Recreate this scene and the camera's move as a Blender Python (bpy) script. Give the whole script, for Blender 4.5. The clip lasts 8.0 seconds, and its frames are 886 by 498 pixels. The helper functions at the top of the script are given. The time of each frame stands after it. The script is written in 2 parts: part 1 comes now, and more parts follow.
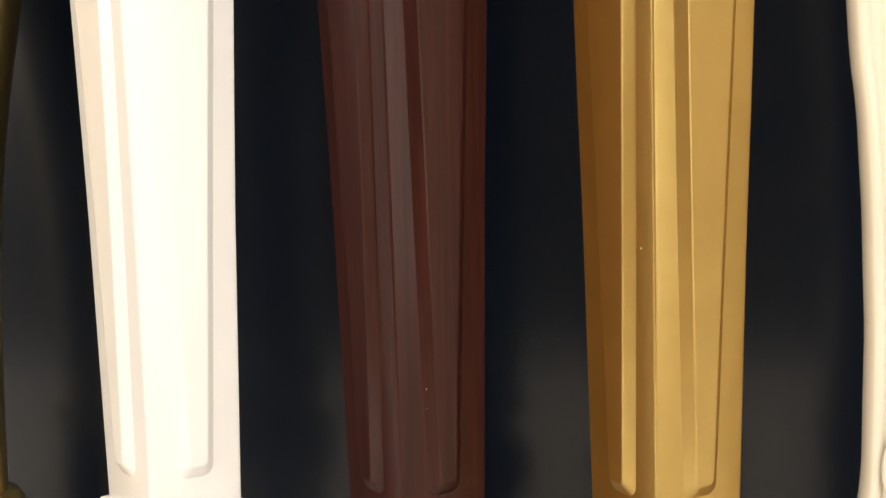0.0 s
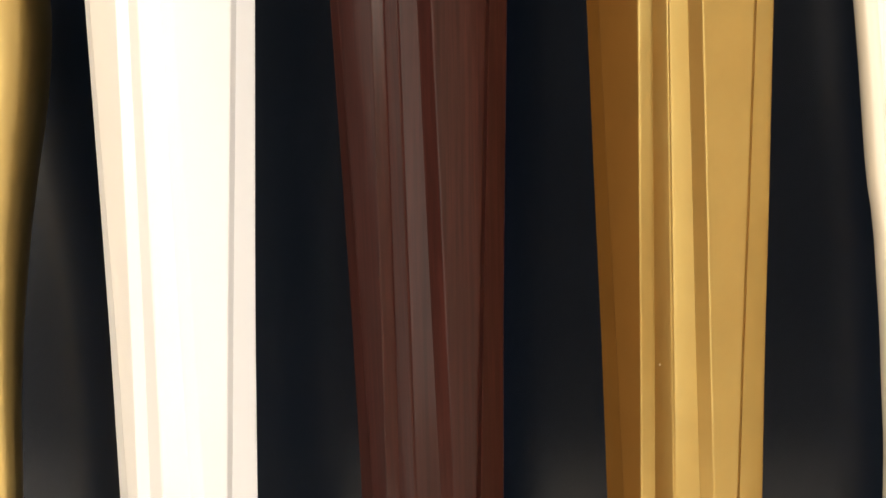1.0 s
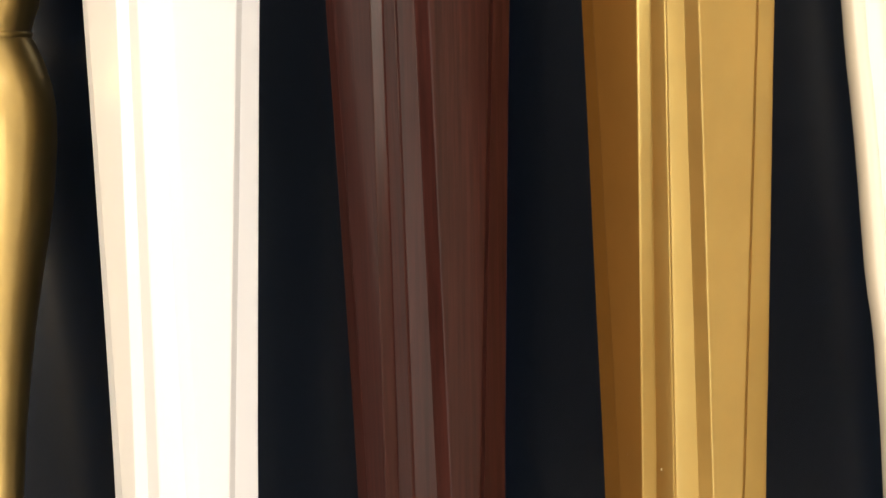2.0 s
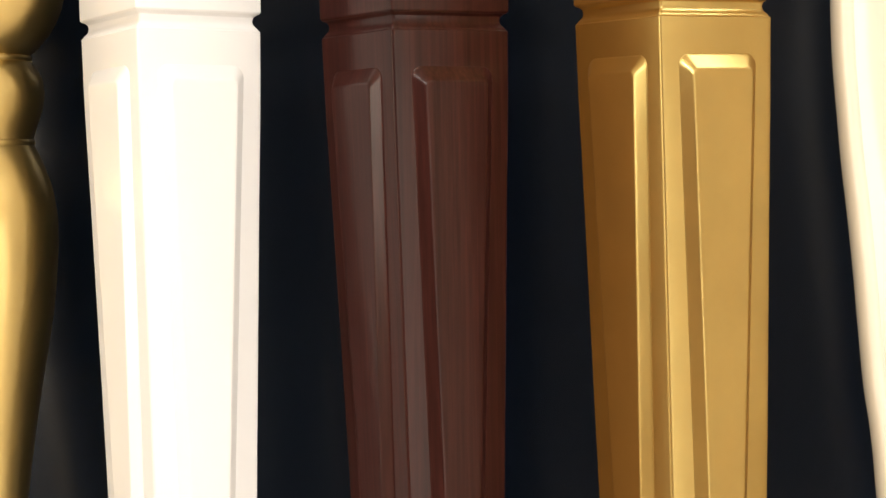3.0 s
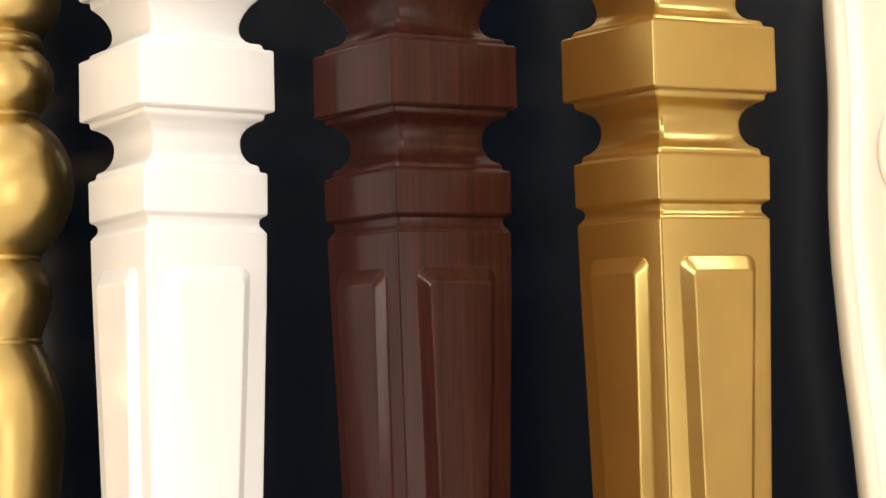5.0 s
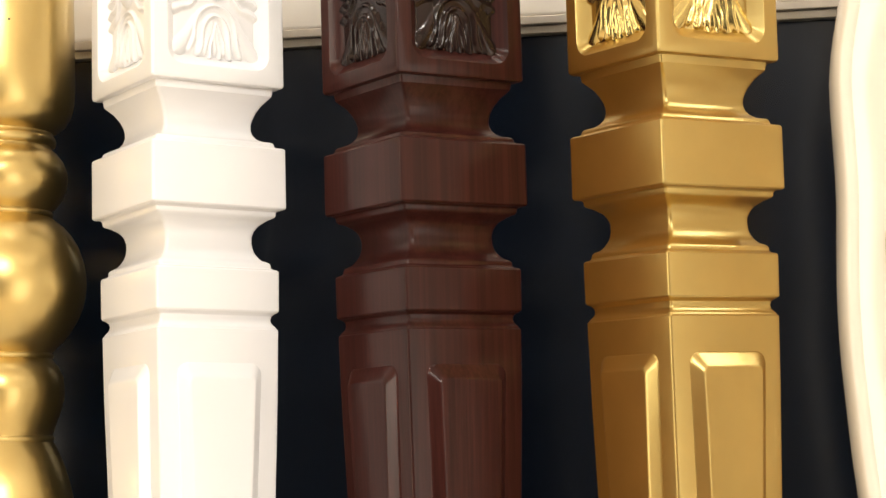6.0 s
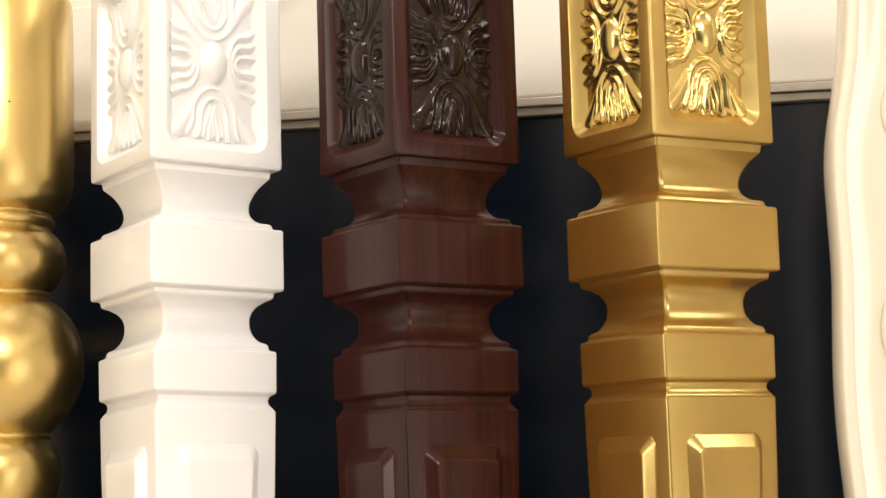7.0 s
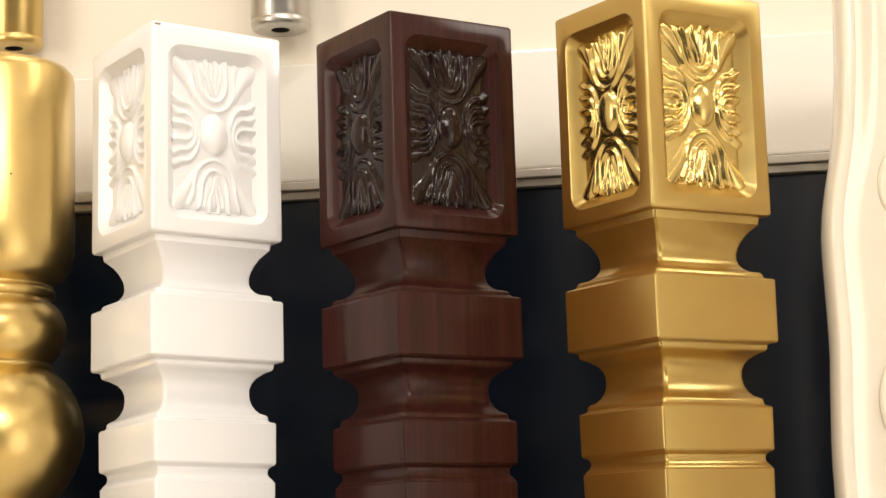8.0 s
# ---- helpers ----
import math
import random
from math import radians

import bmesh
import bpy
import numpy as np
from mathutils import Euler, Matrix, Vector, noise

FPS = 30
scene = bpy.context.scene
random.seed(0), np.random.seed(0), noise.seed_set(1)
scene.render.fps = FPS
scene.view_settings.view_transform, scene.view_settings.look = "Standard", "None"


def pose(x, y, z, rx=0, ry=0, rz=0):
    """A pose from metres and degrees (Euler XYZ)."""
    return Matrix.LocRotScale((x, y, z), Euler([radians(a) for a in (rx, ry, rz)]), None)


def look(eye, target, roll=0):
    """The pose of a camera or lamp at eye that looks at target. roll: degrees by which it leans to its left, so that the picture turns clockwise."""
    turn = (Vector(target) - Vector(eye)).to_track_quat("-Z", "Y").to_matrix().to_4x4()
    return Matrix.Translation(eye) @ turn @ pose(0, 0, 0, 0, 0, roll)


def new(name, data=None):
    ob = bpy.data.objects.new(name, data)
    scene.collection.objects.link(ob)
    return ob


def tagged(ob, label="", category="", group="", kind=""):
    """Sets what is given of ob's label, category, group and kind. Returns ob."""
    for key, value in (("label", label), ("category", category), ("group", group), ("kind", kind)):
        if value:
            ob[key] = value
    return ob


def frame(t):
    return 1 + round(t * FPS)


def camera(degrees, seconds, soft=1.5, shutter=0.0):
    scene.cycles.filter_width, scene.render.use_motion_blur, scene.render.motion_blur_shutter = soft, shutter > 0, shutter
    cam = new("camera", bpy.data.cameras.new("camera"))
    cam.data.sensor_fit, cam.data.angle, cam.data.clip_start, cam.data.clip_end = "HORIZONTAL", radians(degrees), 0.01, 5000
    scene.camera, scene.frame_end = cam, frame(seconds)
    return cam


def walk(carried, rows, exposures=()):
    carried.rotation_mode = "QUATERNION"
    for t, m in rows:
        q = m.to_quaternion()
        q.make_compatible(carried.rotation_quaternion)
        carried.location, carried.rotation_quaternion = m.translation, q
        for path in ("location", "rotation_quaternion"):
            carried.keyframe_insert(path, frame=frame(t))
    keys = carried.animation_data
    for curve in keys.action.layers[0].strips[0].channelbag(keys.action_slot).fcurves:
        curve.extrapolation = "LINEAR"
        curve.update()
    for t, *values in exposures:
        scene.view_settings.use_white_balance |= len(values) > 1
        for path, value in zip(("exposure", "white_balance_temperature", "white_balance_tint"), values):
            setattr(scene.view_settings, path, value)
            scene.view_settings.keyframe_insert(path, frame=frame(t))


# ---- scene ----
# A trade-show wall: table legs stood in a row against a dark panel, filmed by a camera that tilts up.
EYE = 1.35      # height of the tripod head over the floor
cam = camera(24.67, 8.0, soft=1.5)
# seconds, yaw, pitch, roll in degrees
TILT = [
    (0.0, -0.17, -10.76, -1.73), (0.5, 0.08, -9.14, -1.73), (1.0, 0.25, -7.61, -1.73), (2.5, 0.127, -3.38, -1.74),
    (3.0, 0.041, -1.945, -1.74), (3.5, -0.008, -0.64, -1.75), (4.0, -0.076, 0.69, -1.74), (4.5, -0.126, 1.98, -1.75),
    (6.0, 0.112, 5.862, -1.86), (6.5, 0.05, 6.916, -1.87), (7.0, -0.072, 7.948, -1.90), (7.5, -0.13, 8.844, -1.92),
    (8.0, -0.183, 9.749, -1.92),
]
rows = []
for t, yaw, pitch, roll in TILT:
    s = t / 8.0
    head = pose(-0.0039 * s, -0.0387 * s, EYE + 0.0263 * s, 90 + pitch, 0, yaw)
    rows.append((t, head @ pose(0, 0, 0, 0, 0, roll)))
walk(cam, rows, exposures=[(0.0, -0.06), (1.0, 0.02), (2.5, 0.03), (4.5, -0.04), (6.5, -0.13), (8.0, -0.28)])

# ---- light ----
world = bpy.data.worlds.new("hall_light")
scene.world = world
world.use_nodes = True
world.node_tree.nodes["Background"].inputs["Color"].default_value = (1.0, 0.93, 0.82, 1)
world.node_tree.nodes["Background"].inputs["Strength"].default_value = 0.05


def area_lamp(name, eye, target, wide, tall, power, color):
    data = bpy.data.lights.new(name, "AREA")
    data.shape, data.size, data.size_y, data.energy, data.color = "RECTANGLE", wide, tall, power, color
    ob = new(name, data)
    ob.matrix_world = look(eye, target)
    return ob


WARM = (1.0, 0.94, 0.85)
area_lamp("ceiling_key", (1.30, -1.80, EYE + 1.40), (0.0, 1.0, EYE - 0.3), 1.2, 0.9, 57, WARM)
area_lamp("ceiling_downlight", (-0.08, 0.20, EYE + 1.44), (0.0, 1.0, EYE - 0.1), 0.14, 0.14, 6, WARM)
area_lamp("row_downlight", (0.48, 0.80, EYE + 1.44), (0.0, 1.0, EYE - 0.1), 0.5, 0.3, 3, WARM)
area_lamp("row_downlight", (-0.45, 0.78, EYE + 1.44), (0.0, 1.0, EYE - 0.1), 0.25, 0.25, 4, WARM)
# added lamp, not a known fixture: lights the legs' east-facing back sides
area_lamp("east_row_fill", (1.55, 0.72, EYE + 1.35), (-0.1, 1.0, EYE), 0.40, 0.40, 6, WARM)
# unseen lamp added to brighten the floor that the black board mirrors
area_lamp("floor_fill_lamp", (0.3, -1.95, EYE + 1.46), (0.3, -1.951, EYE - 1.0), 2.2, 0.5, 70, WARM)
# two added lamps, out of view: brighten the side walls that the legs reflect
area_lamp("west_wall_fill", (-1.10, -1.10, EYE + 1.42), (-1.60, -1.10, EYE - 0.1), 0.3, 1.6, 10, WARM)
area_lamp("east_wall_fill", (2.10, -0.30, EYE + 1.42), (2.60, -0.30, EYE - 0.4), 0.3, 1.6, 5, WARM)
# added fill, no opening in the east wall: brightens the right-hand faces
area_lamp("east_fill_panel", (2.40, -0.45, EYE - 0.56), (0.1, 1.0, EYE - 0.25), 1.9, 1.5, 18, (1.0, 0.95, 0.87))
# second added fill, before the solid west wall: lifts left faces and edges
area_lamp("west_fill_panel", (-1.50, -0.66, EYE + 0.42), (0.1, 1.0, EYE), 0.60, 1.5, 18, (1.0, 0.91, 0.77))


# ---- materials ----
def material(name):
    m = bpy.data.materials.new(name)
    m.use_nodes = True
    return m, m.node_tree.nodes, m.node_tree.links, m.node_tree.nodes["Principled BSDF"]


def ramp(nodes, links, fac, stops):
    r = nodes.new("ShaderNodeValToRGB")
    els = r.color_ramp.elements
    while len(els) < len(stops):
        els.new(0.5)
    for e, (p, c) in zip(els, stops):
        e.position, e.color = p, (*c, 1)
    links.new(fac, r.inputs["Fac"])
    return r


def noise_at(nodes, links, scale, detail=4.0, stretch=(1, 1, 1), rough=0.55):
    co = nodes.new("ShaderNodeTexCoord")
    mp = nodes.new("ShaderNodeMapping")
    mp.inputs["Scale"].default_value = stretch
    links.new(co.outputs["Object"], mp.inputs["Vector"])
    n = nodes.new("ShaderNodeTexNoise")
    n.inputs["Scale"].default_value, n.inputs["Detail"].default_value, n.inputs["Roughness"].default_value = scale, detail, rough
    links.new(mp.outputs["Vector"], n.inputs["Vector"])
    return n


def bumped(nodes, links, bsdf, height, strength, distance):
    b = nodes.new("ShaderNodeBump")
    b.inputs["Strength"].default_value, b.inputs["Distance"].default_value = strength, distance
    links.new(height, b.inputs["Height"])
    links.new(b.outputs["Normal"], bsdf.inputs["Normal"])


def lacquer(name, low, high, rough, coat=0.0, scale=14.0, relief=0.05):
    m, nodes, links, bsdf = material(name)
    broad = noise_at(nodes, links, scale)
    links.new(ramp(nodes, links, broad.outputs["Fac"], [(0.3, low), (0.7, high)]).outputs["Color"], bsdf.inputs["Base Color"])
    fine = noise_at(nodes, links, 60.0 if not relief else 260.0, 3.0)
    links.new(ramp(nodes, links, fine.outputs["Fac"], [(0.3, (rough * (0.85 if relief else 0.997),) * 3), (0.7, (rough * (1.15 if relief else 1.003),) * 3)]).outputs["Color"], bsdf.inputs["Roughness"])
    bsdf.inputs["Coat Weight"].default_value, bsdf.inputs["Coat Roughness"].default_value = coat, 0.06
    if relief:
        bumped(nodes, links, bsdf, fine.outputs["Fac"], relief, 0.001)
    return m


def gold_paint(name, flake_color, rough, dented=0.11, body_color=None, coat=0.35):
    """Gold metallic paint under a thin clear coat; where a body colour is given, the flake lies loosely over it."""
    m, nodes, links, bsdf = material(name)
    broad = noise_at(nodes, links, 22.0, 5.0)
    tone = ramp(nodes, links, broad.outputs["Fac"], [(0.3, tuple(c * 0.93 for c in flake_color)), (0.7, tuple(c * 1.07 for c in flake_color))])
    links.new(tone.outputs["Color"], bsdf.inputs["Base Color"])
    speck = noise_at(nodes, links, 420.0, 2.0)
    links.new(ramp(nodes, links, speck.outputs["Fac"], [(0.3, (rough * 0.95,) * 3), (0.7, (rough * 1.05,) * 3)]).outputs["Color"], bsdf.inputs["Roughness"])
    bsdf.inputs["Metallic"].default_value = 1.0
    bsdf.inputs["Coat Weight"].default_value, bsdf.inputs["Coat Roughness"].default_value = coat, 0.08
    if body_color:
        body = nodes.new("ShaderNodeBsdfDiffuse")
        stain = noise_at(nodes, links, 35.0, 4.0)
        shade = ramp(nodes, links, stain.outputs["Fac"], [(0.3, tuple(c * 0.88 for c in body_color)), (0.7, tuple(c * 1.12 for c in body_color))])
        links.new(shade.outputs["Color"], body.inputs["Color"])
        mix = nodes.new("ShaderNodeMixShader")
        mix.inputs["Fac"].default_value = 0.55
        links.new(body.outputs["BSDF"], mix.inputs[1])
        links.new(bsdf.outputs["BSDF"], mix.inputs[2])
        links.new(mix.outputs["Shader"], nodes["Material Output"].inputs["Surface"])
    dents = noise_at(nodes, links, 55.0, 2.0)
    bumped(nodes, links, bsdf, dents.outputs["Fac"], dented, 0.002)
    return m


def wood_foil(name, dark, mid, light, rough, coat=0.12, coat_rough=0.15):
    m, nodes, links, bsdf = material(name)
    grain = noise_at(nodes, links, 520.0, 5.0, (1, 1, 0.006), 0.65)
    broad = noise_at(nodes, links, 110.0, 3.0, (1, 1, 0.02))
    mix = nodes.new("ShaderNodeMath")
    mix.operation = "MULTIPLY_ADD"
    links.new(broad.outputs["Fac"], mix.inputs[0])
    mix.inputs[1].default_value = 0.45
    half = nodes.new("ShaderNodeMath")
    half.operation = "MULTIPLY"
    half.inputs[1].default_value = 0.6
    links.new(grain.outputs["Fac"], half.inputs[0])
    links.new(half.outputs["Value"], mix.inputs[2])
    links.new(ramp(nodes, links, mix.outputs["Value"], [(0.40, dark), (0.52, mid), (0.64, light)]).outputs["Color"], bsdf.inputs["Base Color"])
    bsdf.inputs["Roughness"].default_value = rough
    bsdf.inputs["Specular IOR Level"].default_value = 0.06
    bsdf.inputs["Coat Weight"].default_value, bsdf.inputs["Coat Roughness"].default_value = coat, coat_rough
    bumped(nodes, links, bsdf, grain.outputs["Fac"], 0.06, 0.0006)
    return m


def metal(name, color, rough):
    m, nodes, links, bsdf = material(name)
    fine = noise_at(nodes, links, 120.0, 3.0, (1, 1, 0.02))
    bsdf.inputs["Base Color"].default_value, bsdf.inputs["Metallic"].default_value = (*color, 1), 1.0
    links.new(ramp(nodes, links, fine.outputs["Fac"], [(0.3, (rough * 0.8,) * 3), (0.7, (rough * 1.2,) * 3)]).outputs["Color"], bsdf.inputs["Roughness"])
    return m


WHITE = lacquer("white_lacquer", (0.755, 0.757, 0.775), (0.765, 0.767, 0.785), 0.30, 0.6, relief=0)
CREAM = lacquer("cream_lacquer", (0.69, 0.64, 0.545), (0.73, 0.68, 0.585), 0.22, 0.5, relief=0)
GOLD = gold_paint("gold_metallic_paint", (0.645, 0.530, 0.200), 0.295, body_color=(0.23, 0.094, 0.015))
GOLD_GLOSS = gold_paint("gold_leaf_gloss", (0.62, 0.475, 0.175), 0.23, 0.02)
GOLD_TURNED = gold_paint("gold_turned_paint", (0.62, 0.455, 0.168), 0.30, 0.16)
BROWN = wood_foil("walnut_foil", (0.020, 0.0051, 0.0039), (0.029, 0.0075, 0.0059), (0.040, 0.0108, 0.0086), 0.36, 0.34, 0.16)
BROWN_GLOSS = wood_foil("walnut_foil_gloss", (0.009, 0.0048, 0.0042), (0.014, 0.007, 0.006), (0.020, 0.009, 0.0075), 0.2, 0.45, 0.12)
PANEL = lacquer("black_board", (0.0022, 0.0052, 0.0125), (0.0032, 0.0066, 0.0145), 0.20, 0.0, 5.0, 0)
PANEL.node_tree.nodes["Principled BSDF"].inputs["Specular IOR Level"].default_value = 0.5
BOARD = lacquer("white_board", (0.76, 0.72, 0.66), (0.80, 0.77, 0.72), 0.22, 0.3, 3.0)
PLASTER = lacquer("cream_wall", (0.70, 0.64, 0.55), (0.76, 0.70, 0.61), 0.6, 0.0, 2.0)
DARK_BACKING = lacquer("charcoal_backing", (0.050, 0.048, 0.046), (0.065, 0.062, 0.060), 0.9, 0.0, 6.0)
FLOORING = lacquer("pale_floor", (0.78, 0.66, 0.52), (0.82, 0.71, 0.57), 0.5, 0.0, 40.0, 0.3)
TRIM = metal("dull_aluminium", (0.48, 0.44, 0.39), 0.5)
TRIM_DARK = metal("dark_aluminium", (0.36, 0.33, 0.285), 0.5)
STEEL = metal("brushed_steel", (0.52, 0.51, 0.49), 0.32)
CHIPPED = lacquer("chipped_lacquer", (0.16, 0.13, 0.10), (0.22, 0.18, 0.14), 0.7)
# near-black for the shade inside the feet's holes; also colours a dirt grain
HOLE_SHADE_DIRT = lacquer("hole_shade_and_dirt", (0.012, 0.012, 0.012), (0.02, 0.02, 0.02), 0.6)


# ---- mesh helpers ----
def mesh_of(name, verts, faces, mat, smooth=35):
    me = bpy.data.meshes.new(name)
    me.from_pydata([tuple(v) for v in verts], [], faces)
    bm = bmesh.new()
    bm.from_mesh(me)
    bmesh.ops.remove_doubles(bm, verts=bm.verts, dist=1e-6)
    bmesh.ops.recalc_face_normals(bm, faces=bm.faces)
    bm.to_mesh(me)
    bm.free()
    me.materials.append(mat)
    if smooth:
        me.shade_smooth()
        me.set_sharp_from_angle(angle=radians(smooth))
    return me


def part(name, me, parent, label="", m=None):
    ob = new(name, me)
    ob.parent = parent
    if m is not None:
        ob.matrix_basis = m
    return tagged(ob, label) if label else ob


def thing(name, m, label, category, group="", kind=""):
    ob = new(name)
    ob.matrix_basis = m
    ob.empty_display_size = 0.02
    return tagged(ob, label, category, group, kind)


def square_ring(h, r, z, steps=5):
    """A square of half width h with rounded corners, as one ring of points."""
    r = min(r, h * 0.9)
    out = []
    for sx, sy, a0 in ((1, 1, 0), (-1, 1, 90), (-1, -1, 180), (1, -1, 270)):
        for i in range(steps + 1):
            a = radians(a0 + 90 * i / steps)
            out.append((sx * (h - r) + r * math.cos(a), sy * (h - r) + r * math.sin(a), z))
    return out


def round_ring(r, z, n=64):
    return [(r * math.cos(2 * math.pi * i / n), r * math.sin(2 * math.pi * i / n), z) for i in range(n)]


def loft(rings, caps=(True, True)):
    n = len(rings[0])
    verts = [v for ring in rings for v in ring]
    faces = []
    for k in range(len(rings) - 1):
        for i in range(n):
            j = (i + 1) % n
            faces.append((k * n + i, k * n + j, (k + 1) * n + j, (k + 1) * n + i))
    if caps[0]:
        faces.append(tuple(range(n)))
    if caps[1]:
        faces.append(tuple((len(rings) - 1) * n + i for i in range(n)))
    return verts, faces


def rounded_profile(points, r=0.0007):
    """A profile of (z, half width) with every sharp turn cut by a small bevel."""
    out = [points[0]]
    for a, b, c in zip(points, points[1:], points[2:]):
        p, q, s = Vector(a), Vector(b), Vector(c)
        u, v = p - q, s - q
        turn = u.angle(-v) if u.length > 1e-7 and v.length > 1e-7 else 0
        if turn > 0.6:
            for w in (u, v):
                out.append(tuple(q + w.normalized() * min(r, w.length * 0.4)))
        else:
            out.append(b)
    return out + [points[-1]]


def arc(z0, h0, z1, h1, depth, n=10, skew=0.0):
    """A hollow between two profile points, bitten in by depth."""
    out = []
    for i in range(1, n):
        s = i / n
        w = math.sin(math.pi * s ** (1.0 + skew)) ** 0.75
        out.append((z0 + (z1 - z0) * s, h0 + (h1 - h0) * s - depth * w))
    return out


def box_mesh(name, x0, x1, y0, y1, z0, z1, mat, bevel=0.0):
    bm = bmesh.new()
    bmesh.ops.create_cube(bm, size=1.0, matrix=Matrix.Translation(((x0 + x1) / 2, (y0 + y1) / 2, (z0 + z1) / 2)) @ Matrix.Diagonal((x1 - x0, y1 - y0, z1 - z0, 1)))
    if bevel:
        bmesh.ops.bevel(bm, geom=bm.edges[:], offset=bevel, segments=2, affect="EDGES", profile=0.6)
    me = bpy.data.meshes.new(name)
    bm.to_mesh(me)
    bm.free()
    me.materials.append(mat)
    return me


# ---- the display wall and the room ----
PHI = 6.54                                     # the wall's turn against the camera's straight line
WALL = pose(-0.0136, 1.0008, EYE, 0, 0, -PHI)  # origin on the legs' common line; local y into the wall


def setting(name, me, m, label, category):
    ob = new(name, me)
    ob.matrix_basis = m
    return tagged(ob, label, category, kind="structure")


setting("wall_display", box_mesh("wall_display", -1.6, 2.6, 0.1245, 0.18, -1.35, 0.2588, PANEL), WALL, "matt black display board behind the row of legs", "wall")
setting("trim_rail", box_mesh("trim_rail", -1.6, 2.6, 0.119, 0.18, 0.2592, 0.2640, TRIM_DARK, 0.0006), WALL, "dull dark aluminium rail along the top of the black board", "trim")
setting("trim_lip", box_mesh("trim_lip", -1.6, 2.6, 0.116, 0.18, 0.2642, 0.2691, TRIM, 0.0006), WALL, "grey aluminium lip under the white board", "trim")
setting("wall_board", box_mesh("wall_board", -1.6, 2.6, 0.117, 0.18, 0.2694, 0.3406, BOARD, 0.0015), WALL, "glossy white board above the aluminium rail", "wall")
setting("wall_north", box_mesh("wall_north", -1.6, 2.6, 0.1285, 0.18, 0.3409, 1.5, PLASTER), WALL, "cream painted wall above the white board", "wall")
setting("floor", box_mesh("floor", -1.6, 2.6, -3.4, 0.18, -1.40, -1.352, FLOORING), WALL, "pale hall floor", "floor")
setting("ceiling", box_mesh("ceiling", -1.75, 2.75, -3.6, 0.18, 1.502, 1.55, PLASTER), WALL, "plain cream ceiling", "ceiling")
setting("wall_west", box_mesh("wall_west", -1.75, -1.602, -3.4, 0.18, -1.35, 1.5, PLASTER), WALL, "plain cream side wall", "wall")
setting("wall_east", box_mesh("wall_east", 2.602, 2.75, -3.4, 0.18, -1.35, 1.5, PLASTER), WALL, "plain cream side wall", "wall")
# added wall out of view, dark so that the glossy board mirrors little
setting("wall_south", box_mesh("wall_south", -1.75, 2.75, -3.6, -3.402, -1.35, 1.5, DARK_BACKING), WALL, "plain added charcoal wall behind the camera, kept dark for reflections", "wall")
# added below the view to carry the legs; its depth bounces light upward
setting("shelf", box_mesh("shelf", -0.8, 0.8, -0.46, 0.122, -0.455, -0.424, BOARD, 0.002), WALL, "unseen white shelf the legs stand on, deepened to bounce light", "shelf")

# ---- square carved legs ----
BLOCK_TOP, BLOCK_LOW, HALF = 0.3194, 0.2083, 0.0377
EDGE = 0.0015


def rounded_rect(hx, z0, z1, r, n=6):
    out = []
    for cx, cz, a0 in ((hx - r, z1 - r, 0), (-hx + r, z1 - r, 90), (-hx + r, z0 + r, 180), (hx - r, z0 + r, 270)):
        for i in range(n + 1):
            a = radians(a0 + 90 * i / n)
            out.append((cx + r * math.cos(a), cz + r * math.sin(a)))
    return out


RECESS = dict(hx=0.0283, z0=BLOCK_LOW + 0.0085, z1=BLOCK_TOP - 0.0115)
DEEP = 0.0062
SLOPE = 0.0058


def block_mesh(mat):
    """The top block: four faces, each with a bevelled, round-cornered recess."""
    verts, faces = [], []
    f = HALF - EDGE
    zb, zt = BLOCK_LOW + EDGE, BLOCK_TOP - EDGE
    n = 6
    for k in range(4):
        turn = Matrix.Rotation(radians(90 * k), 4, "Z")
        outer = []
        for cx, cz in ((f, zt), (-f, zt), (-f, zb), (f, zb)):
            outer += [(cx, cz)] * (n + 1)
        R = RECESS
        loops = [(outer, 0.0),
                 (rounded_rect(R["hx"] + 0.0006, R["z0"] - 0.0006, R["z1"] + 0.0006, 0.0086, n), 0.0),
                 (rounded_rect(R["hx"], R["z0"], R["z1"], 0.008, n), 0.0004),
                 (rounded_rect(R["hx"] - SLOPE * 0.5, R["z0"] + SLOPE * 0.5, R["z1"] - SLOPE * 0.5, 0.0062, n), DEEP * 0.58),
                 (rounded_rect(R["hx"] - SLOPE, R["z0"] + SLOPE, R["z1"] - SLOPE, 0.0045, n), DEEP)]
        base = len(verts)
        m = len(outer)
        for pts, d in loops:
            verts += [turn @ Vector((x, -HALF + d, z)) for x, z in pts]
        for a in range(len(loops) - 1):
            for i in range(m):
                j = (i + 1) % m
                faces.append((base + a * m + i, base + a * m + j, base + (a + 1) * m + j, base + (a + 1) * m + i))
        faces.append(tuple(base + (len(loops) - 1) * m + i for i in range(m)))
    v2, f2 = loft([square_ring(HALF, EDGE, zb), square_ring(HALF, EDGE, zt)], (False, False))
    keep = [q for q in f2 if (Vector(v2[q[0]]) - Vector(v2[q[1]])).length < HALF]
    base = len(verts)
    verts += v2
    faces += [tuple(base + i for i in q) for q in keep]
    for z_edge, z_end in ((zt, BLOCK_TOP), (zb, BLOCK_LOW)):
        v3, f3 = loft([square_ring(HALF, EDGE, z_edge), square_ring(HALF - EDGE * 0.35, EDGE, z_edge + (z_end - z_edge) * 0.7),
                       square_ring(HALF - EDGE, EDGE * 0.6, z_end)], (False, True))
        base = len(verts)
        verts += v3
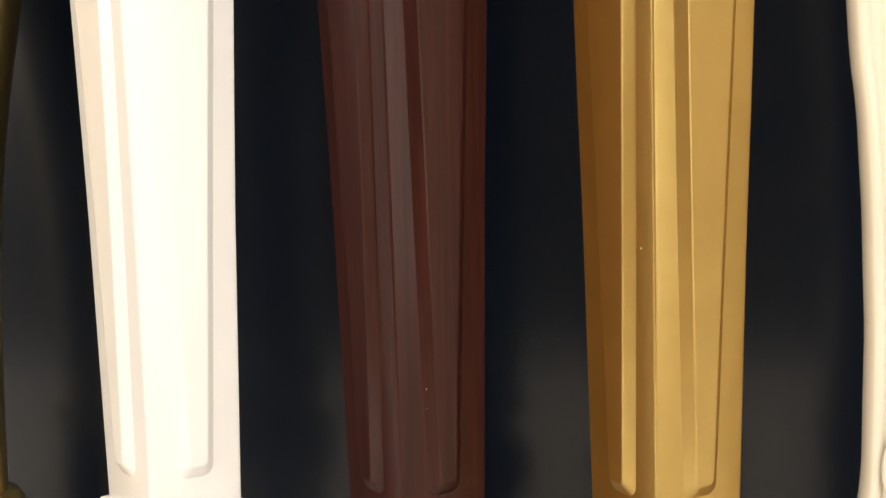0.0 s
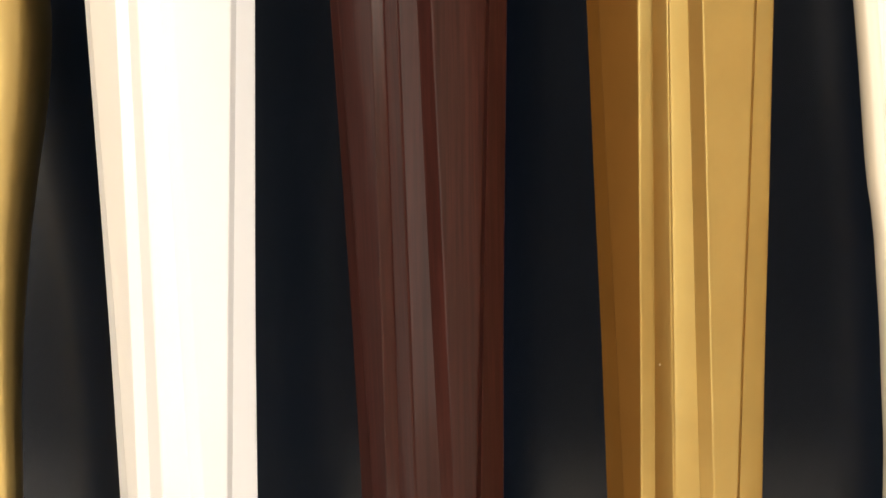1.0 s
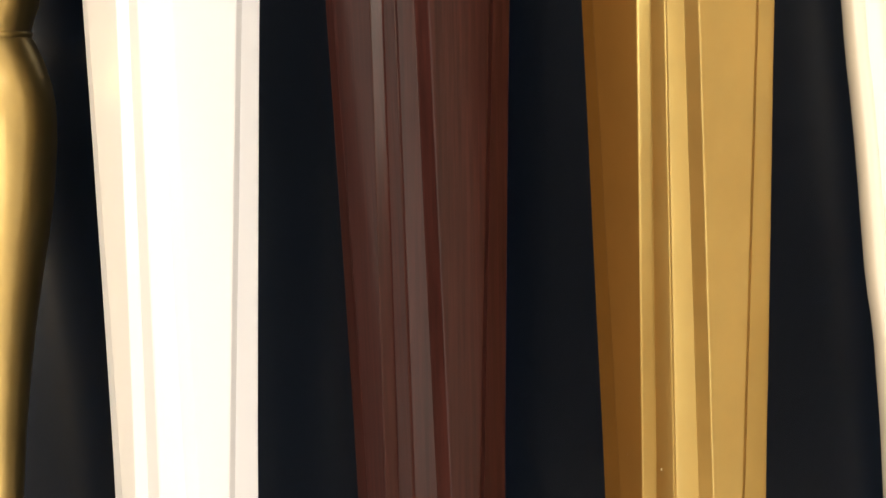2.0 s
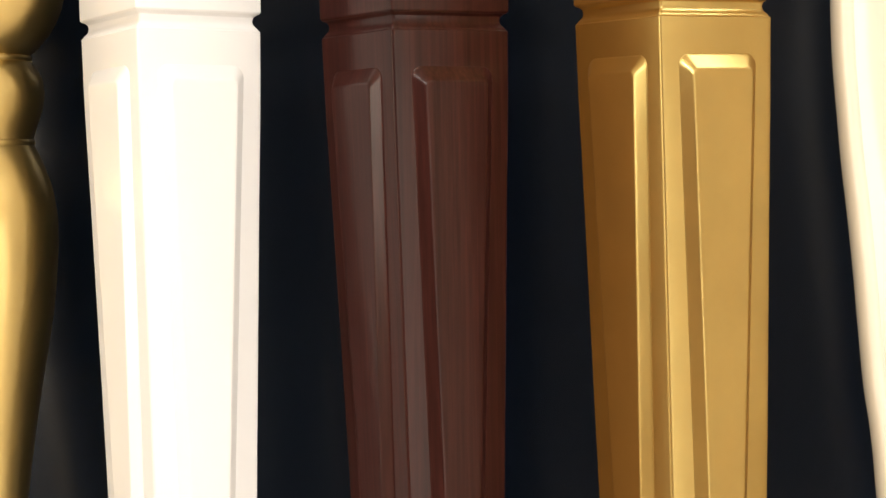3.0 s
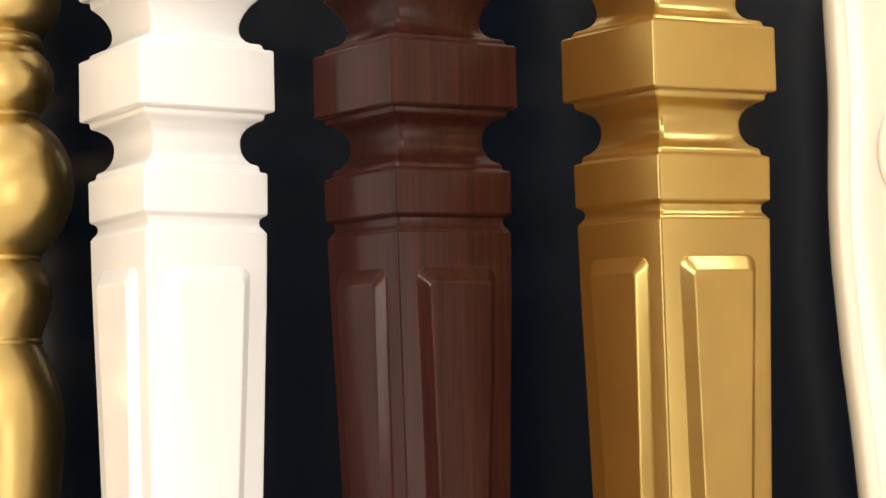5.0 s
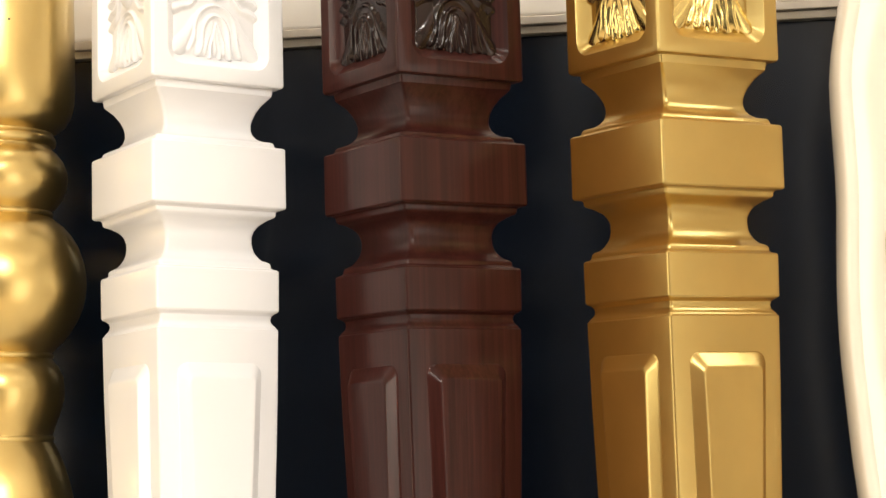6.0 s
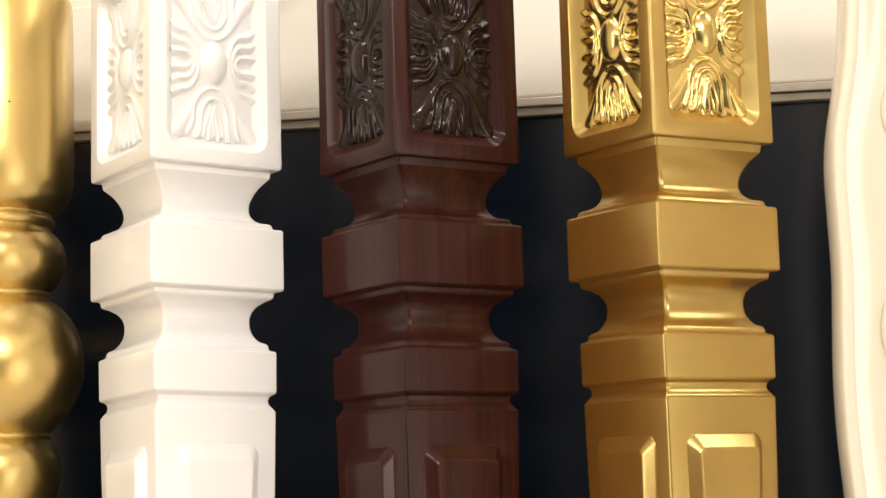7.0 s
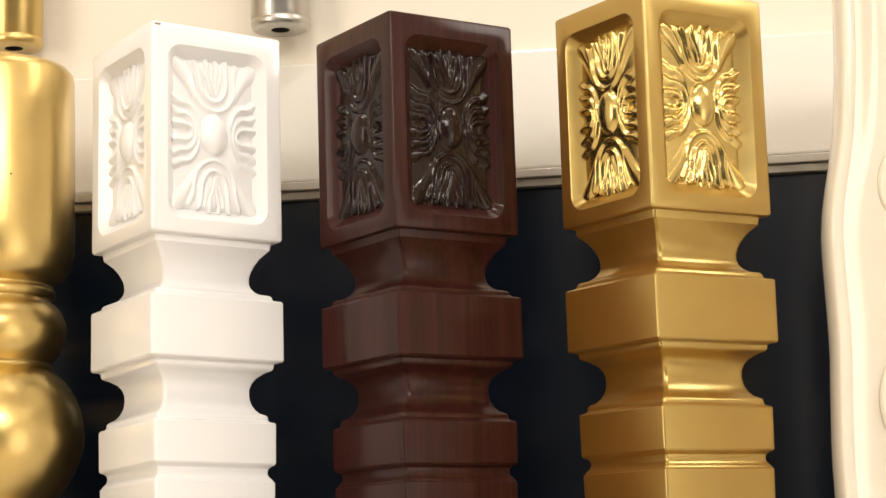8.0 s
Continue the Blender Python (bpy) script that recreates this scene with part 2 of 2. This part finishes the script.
        faces += [tuple(base + i for i in q) for q in f3]
    verts = [Vector(v) for v in verts]
    me = bpy.data.meshes.new("top_block")
    clean = []
    for q in faces:
        seen = []
        for i in q:
            if not any((verts[i] - verts[j]).length < 1e-7 for j in seen):
                seen.append(i)
        if len(seen) > 2:
            clean.append(tuple(seen))
    return mesh_of("top_block", verts, clean, mat, 28)


def fan_strands():
    """The strands of the acanthus rosette as (points, half widths, heights, crest): nested U's that spring beside the boss and run out to the rim."""
    out = []

    def bend(apex, spread, reach, end, side, k):
        """One half of a U: a quarter round from its apex, then an arm out to the rim."""
        pts = []
        for i in range(9):
            a = radians(90 * i / 8)
            pts.append((apex + reach * (1 - math.cos(a)), side * spread * 0.86 * math.sin(a)))
        x0 = apex + reach
        for i in range(1, 13):
            t = i / 12
            pts.append((x0 + (end - x0) * t, side * spread * (0.86 + 0.20 * t * t) + 0.014 * math.sin(5 * t + 1.7 * k + side) * t))
        return pts

    # top and bottom fans, like flames that lean a little to one side
    for way, lean in ((1, -0.10), (-1, -0.02)):
        for k, (apex, spread) in enumerate(((0.45, 0.36), (0.32, 0.57))):
            for side in (-1, 1):
                pts = bend(apex, spread, 0.28 + 0.06 * k, (0.98, 0.94)[k] + 0.02 * side, side, k)
                pts = [(c + lean * ((m - apex) / (1 - apex)) ** 2, way * m) for m, c in pts]
                out.append((pts, (1.2, 2.5), (0.64 - 0.02 * k, 0.58 - 0.03 * k), 0.6))
        for k, tip in enumerate((-0.23, -0.12, -0.01, 0.11, 0.22)):
            root = 0.30 * tip
            out.append(([(root + (tip - root) * t ** 0.8 + lean * t * t + 0.02 * math.sin(6 * t + k), way * (0.54 + 0.06 * (k % 2) + (0.41 + 0.01 * (k % 2)) * t)) for t in np.linspace(0, 1, 14)], (0.8, 1.6), (0.55, 0.57), 0.6))
    # side fans: wider shells whose arms lie nearly level
    for way in (-1, 1):
        for k, (apex, spread) in enumerate(((0.53, 0.12), (0.44, 0.275), (0.36, 0.44))):
            for side in (-1, 1):
                pts = [(way * m, c + 0.02) for m, c in bend(apex, spread, 0.18 + 0.08 * k, 1.03, side, k)]
                out.append((pts, (1.2, 3.1), (0.72 - 0.02 * k, 0.48 - 0.03 * k), 0.5))
    # plain broad leaves between the fans
    for wu in (-1, 1):
        for wv in (-1, 1):
            out.append(([(wu * (0.46 + 0.50 * t), wv * (0.50 + 0.44 * t + 0.06 * math.sin(3 * t))) for t in np.linspace(0, 1, 14)], (2.2, 5.2), (0.50, 0.46), 1.0))
    return out


def carving_field(nx, nz, hx, hz):
    """Relief of the rosette on a grid, 0 at the recess floor and 1 at the crown of the boss."""
    u, v = np.meshgrid(np.linspace(-1, 1, nx + 1), np.linspace(-1, 1, nz + 1))
    x, z = u * hx * 1000, v * hz * 1000
    field = 0.30 * np.sqrt(np.clip(1 - np.abs(u) ** 5, 0, 1) * np.clip(1 - np.abs(v) ** 8, 0, 1)) * (1 - 0.35 * np.clip(u * u + 0.6 * v * v, 0, 1))
    for pts, (w0, w1), (h0, h1), crest in fan_strands():
        p = np.array(pts) * (hx * 1000, hz * 1000)
        n = len(p) - 1
        for i in range(n):
            d = p[i + 1] - p[i]
            t = np.clip(((x - p[i, 0]) * d[0] + (z - p[i, 1]) * d[1]) / max(1e-9, d @ d), 0, 1)
            s = (i + t) / n
            w = (w0 + (w1 - w0) * s) * np.where(s > 0.72, np.sqrt(np.clip(1 - ((s - 0.72) / 0.29) ** 2 * 0.92, 0, 1)), 1.0)
            q = ((x - p[i, 0] - t * d[0]) ** 2 + (z - p[i, 1] - t * d[1]) ** 2) / (w * w)
            field = np.maximum(field, (h0 + (h1 - h0) * s) * (1 - 0.55 * q ** crest) * (q < 1))
    # the hollow heart of each side shell
    heart = ((np.abs(u) - 0.62) / 0.20) ** 2 + ((v - 0.02) / 0.085) ** 2
    field -= 0.14 * np.clip(1 - heart, 0, 1)
    boss = (u / 0.32) ** 2 + ((v - 0.02) / 0.27) ** 2
    field = np.where(boss < 1, 0.30 + 0.70 * np.sqrt(np.clip(1 - boss, 0, 1)), np.where(boss < 1.4, np.minimum(field, 0.26 + 0.9 * (boss - 1)), field))
    return np.clip(field, 0, 1)


def carving_mesh(mat, nx=110, nz=180):
    hx = RECESS["hx"] - SLOPE + 0.0018
    z0, z1 = RECESS["z0"] + SLOPE - 0.0015, RECESS["z1"] - SLOPE + 0.0012
    verts, faces = [], []
    field = carving_field(nx, nz, hx, (z1 - z0) / 2)
    for _ in range(2):
        pad = np.pad(field, 1, mode="edge")
        field = 0.5 * field + 0.125 * (pad[:-2, 1:-1] + pad[2:, 1:-1] + pad[1:-1, :-2] + pad[1:-1, 2:])
    for j in range(nz + 1):
        for i in range(nx + 1):
            u, v = 2 * i / nx - 1, 2 * j / nz - 1
            verts.append((u * hx, -HALF + DEEP + 0.0003 - 0.0062 * field[j, i], (z0 + z1) / 2 + v * (z1 - z0) / 2))
    for j in range(nz):
        for i in range(nx):
            a = j * (nx + 1) + i
            faces.append((a, a + 1, a + nx + 2, a + nx + 1))
    me = bpy.data.meshes.new("carved_rosette")
    me.from_pydata(verts, [], faces)
    me.materials.append(mat)
    me.shade_smooth()
    return me


def neck_mesh(mat):
    """Two hollowed necks with the plain collar between them, and the cushion below."""
    p = [(0.2083, 0.0335), (0.2045, 0.0330)]
    p += [(0.2002, 0.0292), (0.1965, 0.0270), (0.1930, 0.0256), (0.1901, 0.0250), (0.1872, 0.0250), (0.1847, 0.0257), (0.1826, 0.0272), (0.1810, 0.0294)]
    p += [(0.1800, 0.0334), (0.1772, 0.0340), (0.1765, 0.0379), (0.1449, 0.0379), (0.1442, 0.0341), (0.1410, 0.0338)]
    p += [(0.1396, 0.0306), (0.1371, 0.0274), (0.1345, 0.0257), (0.1315, 0.0248), (0.1285, 0.0247), (0.1255, 0.0250), (0.1231, 0.0257), (0.1208, 0.0269), (0.1188, 0.0285)]
    p += [(0.1172, 0.0315), (0.1141, 0.0318), (0.1133, 0.0347), (0.0917, 0.0345)]
    p += [(0.0910, 0.0328), (0.0898, 0.0316), (0.0880, 0.0312), (0.0862, 0.0315), (0.0848, 0.0325), (0.0838, 0.0334), (0.0826, 0.0334)]
    rings = [square_ring(h, EDGE if h > 0.03 else 0.0021, z) for z, h in rounded_profile(p)]
    return mesh_of("neck", *loft(rings, (False, False)), mat, 32)


def shaft_half(z, plump=0.0):
    return plump * float(np.interp(z, [-0.34, -0.12, 0.06], [1.0, 0.85, 0.0])) + float(np.interp(z, [-0.34, -0.32, -0.1766, -0.124, 0.0, 0.05, 0.0835], [0.0252, 0.0256, 0.0279, 0.0291, 0.0322, 0.0336, 0.0341]))


def shaft_mesh(mat, low, plump):
    zs = [0.0832, 0.0826] + list(np.linspace(0.078, low + 0.002, 24)) + [low]
    rings = [square_ring(shaft_half(z, plump) - (0.0006 if z == 0.0832 else 0), EDGE, z) for z in zs]
    return mesh_of("shaft", *loft(rings, (True, True)), mat, 32)


def raised_panel_mesh(mat, low, plump):
    """A long tapered field raised from the shaft's face, with sloping edges and round corners."""
    top, bot = 0.0655, low
    rise = 0.0045

    def loop(inset_side, inset_end, out, r):
        z1, z0 = top - inset_end, bot + inset_end * 0.9
        w1, w0 = 0.0236 - inset_side, 0.0100 + 0.5 * plump - inset_side * 0.92
        pts = []
        for sx, z, w, cz, a0 in ((1, z1, w1, -1, 0), (-1, z1, w1, -1, 90), (-1, z0, w0, 1, 180), (1, z0, w0, 1, 270)):
            rr = min(r, w * 0.95)
            for i in range(6):
                a = radians(a0 + 90 * i / 5)
                x = sx * (w - rr) + rr * math.cos(a)
                zz = z + cz * rr + rr * math.sin(a)
                pts.append((x, -shaft_half(zz, plump) - out, zz))
        # extra stations down the long sides keep the field on the shaft's slightly curved face
        dense = []
        m = len(pts)
        for i in range(m):
            p, q = Vector(pts[i]), Vector(pts[(i + 1) % m])
            dense.append(tuple(p))
            if abs(p.z - q.z) > 0.1:
                for k in range(1, 12):
                    s = p.lerp(q, k / 12)
                    dense.append((s.x, -shaft_half(s.z, plump) - out, s.z))
        return dense

    rings = [loop(-0.0004, -0.0004, -0.0008, 0.0064), loop(0.0003, 0.0003, 0.0003, 0.0060), loop(0.0008, 0.0010, 0.0007, 0.0056), loop(0.0046, 0.0063, 0.0038, 0.0036),
             loop(0.0050, 0.0069, rise - 0.0004, 0.0033), loop(0.0055, 0.0076, rise - 0.0001, 0.0030), loop(0.0060, 0.0083, rise, 0.0026), loop(0.0068, 0.0094, rise, 0.0022)]
    verts, faces = loft(rings, (False, False))
    # close the field with ladder quads between its two long sides
    m = len(rings[0])
    base = (len(rings) - 1) * m
    faces.append(tuple(base + i for i in range(m)))
    return mesh_of("raised_panel", verts, faces, mat, 28)


def foot_mesh(mat, low, plump):
    h = shaft_half(low, plump)
    end = -0.4235
    p = [(low, h + 0.001), (low - 0.001, h + 0.0042), (low - 0.010, h + 0.0042), (low - 0.011, h - 0.002), (low - 0.018, h - 0.004), (low - 0.024, h),
         (low - 0.040, h + 0.006), (low - 0.060, h + 0.004), (end + 0.008, h - 0.004), (end, h - 0.006)]
    rings = [square_ring(a, 0.0014, z) for z, a in rounded_profile(p, 0.001)]
    return mesh_of("foot", *loft(rings, (True, True)), mat, 32)


def square_leg(place, turn, lean, lift, low, panel_up, main, carved, label, plump=0.0):
    x, y = place
    m = Matrix.Translation((x, y, EYE + lift)) @ Matrix.Rotation(lean[0], 4, "Y") @ Matrix.Rotation(-lean[1], 4, "X") @ Matrix.Rotation(radians(turn), 4, "Z")
    leg = thing("table_leg", m, label, "table leg", "carved square legs on the display wall")
    block = part("top_block", block_mesh(main), leg)
    relief = carving_mesh(carved)
    panel = raised_panel_mesh(main, low + panel_up, plump)
    part("neck", neck_mesh(main), leg)
    shaft = part("shaft", shaft_mesh(main, low, plump), leg)
    for k in range(4):
        part("carved_rosette", relief, block, "carved acanthus rosette with an oval boss", pose(0, 0, 0, 0, 0, 90 * k))
        part("raised_panel", panel, shaft, "", pose(0, 0, 0, 0, 0, 90 * k))
    part("foot", foot_mesh(main, low, plump), leg)
    return leg, block


white_leg, white_block = square_leg((-0.1379, 1.0153), 33.47, (0.0053, 0.0256), 0.0045, -0.3225, 0.0165, WHITE, WHITE, "white lacquered square table leg with a carved top block")
brown_leg, brown_block = square_leg((-0.0136, 1.0008), 32.99, (0.0020, -0.0074), 0.0, -0.334, 0.0220, BROWN, BROWN_GLOSS, "dark walnut-brown square table leg with glossy carved block")
gold_leg, gold_block = square_leg((0.1125, 0.9772), 31.92, (0.0022, -0.0204), 0.0012, -0.334, 0.0220, GOLD, GOLD_GLOSS, "gold-painted square table leg with bright carved top block", 0.0013)

# a small chip knocked out of the white leg's top corner
chip = [(-HALF + 0.0012, -HALF + 0.0003), (-HALF + 0.0014, -HALF - 0.0001), (-HALF + 0.0046, -HALF - 0.0001), (-HALF + 0.0052, -HALF + 0.0003)]
part("chip", mesh_of("chip", *loft([[(x, y, BLOCK_TOP - 0.0024) for x, y in chip], [(x + 0.0004, y, BLOCK_TOP - 0.0014) for x, y in chip]]), CHIPPED, 0), white_block, "small dark chip in the lacquer")

# grains of dust stuck to the shafts
def dust_speck(leg, face, along, z, out, mat, size, plump=0.0):
    h = shaft_half(z, plump) + out
    p = Vector((-h, along, z)) if face == "left" else Vector((along, -h, z))
    bm = bmesh.new()
    bmesh.ops.create_icosphere(bm, subdivisions=2, radius=size)
    me = bpy.data.meshes.new("dust_speck")
    bm.to_mesh(me)
    bm.free()
    me.materials.append(mat)
    part("dust_speck", me, leg, "pale grain of dust", Matrix.Translation(p) @ Matrix.Diagonal((1, 1, 1.5, 1)))


DUST = lacquer("pale_dust", (0.45, 0.34, 0.18), (0.52, 0.40, 0.22), 0.8)
dust_speck(gold_leg, "left", 0.0017, -0.1791, 0.0044, DUST, 0.0004, 0.0013)
dust_speck(gold_leg, "left", -0.019, -0.1837, 0.0002, DUST, 0.00045, 0.0013)
dust_speck(brown_leg, "front", -0.0107, -0.255, 0.0022, DUST, 0.0003)
dust_speck(brown_leg, "front", -0.0106, -0.2649, 0.0022, DUST, 0.0002)

# ---- turned gold leg ----
ROUND = [(0.3190, 0.030), (0.3188, 0.040), (0.3178, 0.0436), (0.3150, 0.0462), (0.3110, 0.0470), (0.2290, 0.0470), (0.2150, 0.0464), (0.2077, 0.0448), (0.2025, 0.0415),
         (0.2000, 0.0380), (0.1980, 0.0352), (0.1968, 0.0352), (0.1958, 0.0362), (0.1937, 0.0367), (0.1918, 0.0362), (0.1905, 0.0345), (0.1893, 0.0345),
         (0.1870, 0.0372), (0.1830, 0.0402), (0.1785, 0.0419), (0.1743, 0.0424), (0.1690, 0.0418), (0.1640, 0.0400), (0.1595, 0.0370), (0.1570, 0.0343),
         (0.1562, 0.0338), (0.1550, 0.0346), (0.1540, 0.0346), (0.1530, 0.0338), (0.1522, 0.0348), (0.1480, 0.0400), (0.1430, 0.0442), (0.1370, 0.0476), (0.1300, 0.0500), (0.1230, 0.0512),
         (0.1169, 0.0515), (0.1110, 0.0510), (0.1050, 0.0496), (0.0980, 0.0466), (0.0912, 0.0425), (0.0860, 0.0380), (0.0825, 0.0342), (0.0812, 0.0330),
         (0.0802, 0.0338), (0.0790, 0.0338), (0.0780, 0.0330), (0.0765, 0.0342), (0.0730, 0.0368), (0.0680, 0.0388), (0.0618, 0.0394), (0.0560, 0.0388), (0.0500, 0.0372), (0.0440, 0.0350), (0.0390, 0.0333),
         (0.0378, 0.0330), (0.0368, 0.0338), (0.0356, 0.0338), (0.0345, 0.0332), (0.0320, 0.0346), (0.0225, 0.0386), (0.0150, 0.0410), (0.0077, 0.0427), (0.0000, 0.0437), (-0.0070, 0.0440), (-0.0200, 0.0436),
         (-0.0360, 0.0422), (-0.0520, 0.0402), (-0.0680, 0.0374), (-0.0935, 0.0325), (-0.1170, 0.0283), (-0.1400, 0.0250), (-0.1726, 0.0210), (-0.2100, 0.0178), (-0.2564, 0.0160), (-0.3200, 0.0142)]
ROUND_FOOT = [(-0.3200, 0.0150), (-0.3210, 0.0200), (-0.3260, 0.0230), (-0.3330, 0.0240), (-0.3390, 0.0220), (-0.3420, 0.0180), (-0.3600, 0.0200), (-0.3900, 0.0230), (-0.4150, 0.0200), (-0.4235, 0.0170)]
turned = thing("turned_table_leg", pose(-0.2500, 1.0520, EYE), "gold-painted turned table leg with a ball and rings", "table leg")
part("turned_post", mesh_of("turned_post", *loft([round_ring(r * 1.023, 0.0263 + (z - 0.0263) * 1.013, 72) for z, r in ROUND]), GOLD_TURNED, 50), turned)
grain = bmesh.new()
bmesh.ops.create_icosphere(grain, subdivisions=2, radius=0.0006)
grain_mesh = bpy.data.meshes.new("dust_speck")
grain.to_mesh(grain_mesh)
grain.free()
grain_mesh.materials.append(HOLE_SHADE_DIRT)
part("dust_speck", grain_mesh, turned, "dark grain of dirt", pose(0.0225, -0.0425, 0.2545))
part("foot", mesh_of("foot", *loft([round_ring(r * 1.023, -0.3245 + (z + 0.32) * 0.958, 48) for z, r in ROUND_FOOT]), GOLD_TURNED, 50), turned)

# ---- cream carved leg ----
CX = 0.2360
EDGE_X = [(0.33, 0.2012), (0.317, 0.2008), (0.288, 0.1995), (0.259, 0.1972), (0.239, 0.1942), (0.2186, 0.1897), (0.2044, 0.1878), (0.193, 0.1873), (0.1817, 0.1876), (0.145, 0.1884), (0.117, 0.1870), (0.0903, 0.1859), (0.0629, 0.1862), (0.037, 0.1878), (0.0131, 0.1892), (-0.01, 0.1915), (-0.04, 0.1938), (-0.0655, 0.1953), (-0.0976, 0.1974), (-0.122, 0.2007), (-0.174, 0.2037), (-0.2013, 0.2044), (-0.231, 0.2055), (-0.259, 0.2050), (-0.3048, 0.2046), (-0.325, 0.2020), (-0.36, 0.1980), (-0.4, 0.2000), (-0.4235, 0.2030)]
EDGE_X.reverse()


def cream_half(z):
    zs, xs = [a for a, b in EDGE_X], [b for a, b in EDGE_X]
    return CX - 1.02 * 0.5 * (float(np.interp(z - 0.006, zs, xs)) + float(np.interp(z + 0.006, zs, xs)))


def cream_ring(z):
    hw = cream_half(z)
    bead = 0.0095
    left = [(-hw + 0.016, 0.030), (-hw + 0.010, 0.027), (-hw + 0.0045, 0.014), (-hw + 0.001, 0.002), (-hw, -0.004)]
    for i in range(1, 9):
        a = radians(90 * i / 8)
        left.append((-hw + bead * 0.62 * (1 - math.cos(a)), -0.004 - 0.017 * math.sin(a)))
    left += [(-hw + 0.0078, -0.0208), (-hw + 0.0092, -0.0196), (-hw + 0.0102, -0.0186), (-hw + 0.0113, -0.0190), (-hw + 0.0150, -0.0205), (-hw * 0.45, -0.0238), (-hw * 0.2, -0.0246)]
    return [(x, y, z) for x, y in left] + [(-x, y, z) for x, y in reversed(left)]


def tube(name, points, radii, mat, n=10, flat=0.6):
    """A tapered rounded strand along a path in the leg's face plane."""
    rings = []
    pts = [Vector(p) for p in points]
    for i, p in enumerate(pts):
        d = (pts[min(i + 1, len(pts) - 1)] - pts[max(i - 1, 0)]).normalized()
        side = d.cross(Vector((0, 1, 0))).normalized()
        rings.append([tuple(p + side * (radii[i] * math.cos(2 * math.pi * k / n)) + Vector((0, 1, 0)) * (flat * radii[i] * math.sin(2 * math.pi * k / n))) for k in range(n)])
    return mesh_of(name, *loft(rings), mat, 60)


carved = thing("carved_table_leg", pose(CX, 0.9735, EYE, 0, 0, -PHI), "cream lacquered carved table leg with curved beaded edges", "table leg")
part("leg_body", mesh_of("leg_body", *loft([cream_ring(z) for z in np.linspace(0.33, -0.4235, 150)]), CREAM, 50), carved)


def scroll(cz, r0, turns, start, grow, side, width):
    pts, rad = [], []
    for i in range(44):
        s = i / 43
        a = start + side * turns * 2 * math.pi * s
        r = r0 * (1 - grow * s)
        pts.append((side * 0.001 + r * math.cos(a) * 0.9, -0.0242, cz + r * math.sin(a) * 1.25))
        rad.append(width * (0.45 + 0.55 * math.sin(math.pi * min(1, 0.15 + 0.85 * s))))
    return tube("carved_scroll", pts, rad, CREAM)


for cz, r0, turns, start, grow, side, width in ((0.2190, 0.0185, 0.9, 1.2, 0.55, 1, 0.0042), (0.110, 0.0255, 0.8, 1.9, 0.6, 1, 0.0048), (-0.300, 0.0215, 0.9, 1.6, 0.55, 1, 0.0042)):
    part("carved_scroll", scroll(cz, r0, turns, start, grow, side, width), carved, "raised carved scroll")


# ---- metal furniture feet hung above the row ----
def metal_foot(place, r, mat, label):
    """A plain tube foot with a bevelled lower rim and a threaded hole."""
    x, y, z = place
    foot = thing("furniture_foot", pose(x, y, EYE + z), label, "furniture foot", "metal feet above the row")
    prof = [(0.0, r * 0.32), (0.0, r * 0.86), (0.0005, r * 0.95), (0.0016, r * 1.0), (0.0042, r * 1.0), (0.0048, r * 0.985), (0.0056, r * 0.985), (0.006, r), (0.16, r), (0.162, r * 0.97)]
    part("tube", mesh_of("tube", *loft([round_ring(a, q, 48) for q, a in prof], (False, True)), mat, 40), foot)
    # the hole's inner shade is put into its near-black colour
    hole = [(0.0, r * 0.32), (0.0004, r * 0.29), (0.012, r * 0.28)]
    part("threaded_hole", mesh_of("threaded_hole", *loft([round_ring(a, q, 24) for q, a in hole], (False, True)), HOLE_SHADE_DIRT, 40), foot)
    return foot


metal_foot((-0.0917, 1.1170, 0.3590), 0.01735, STEEL, "brushed steel tube foot with a threaded hole")
metal_foot((-0.2531, 1.1365, 0.3585), 0.0174, GOLD_TURNED, "gold tube foot with a threaded hole")
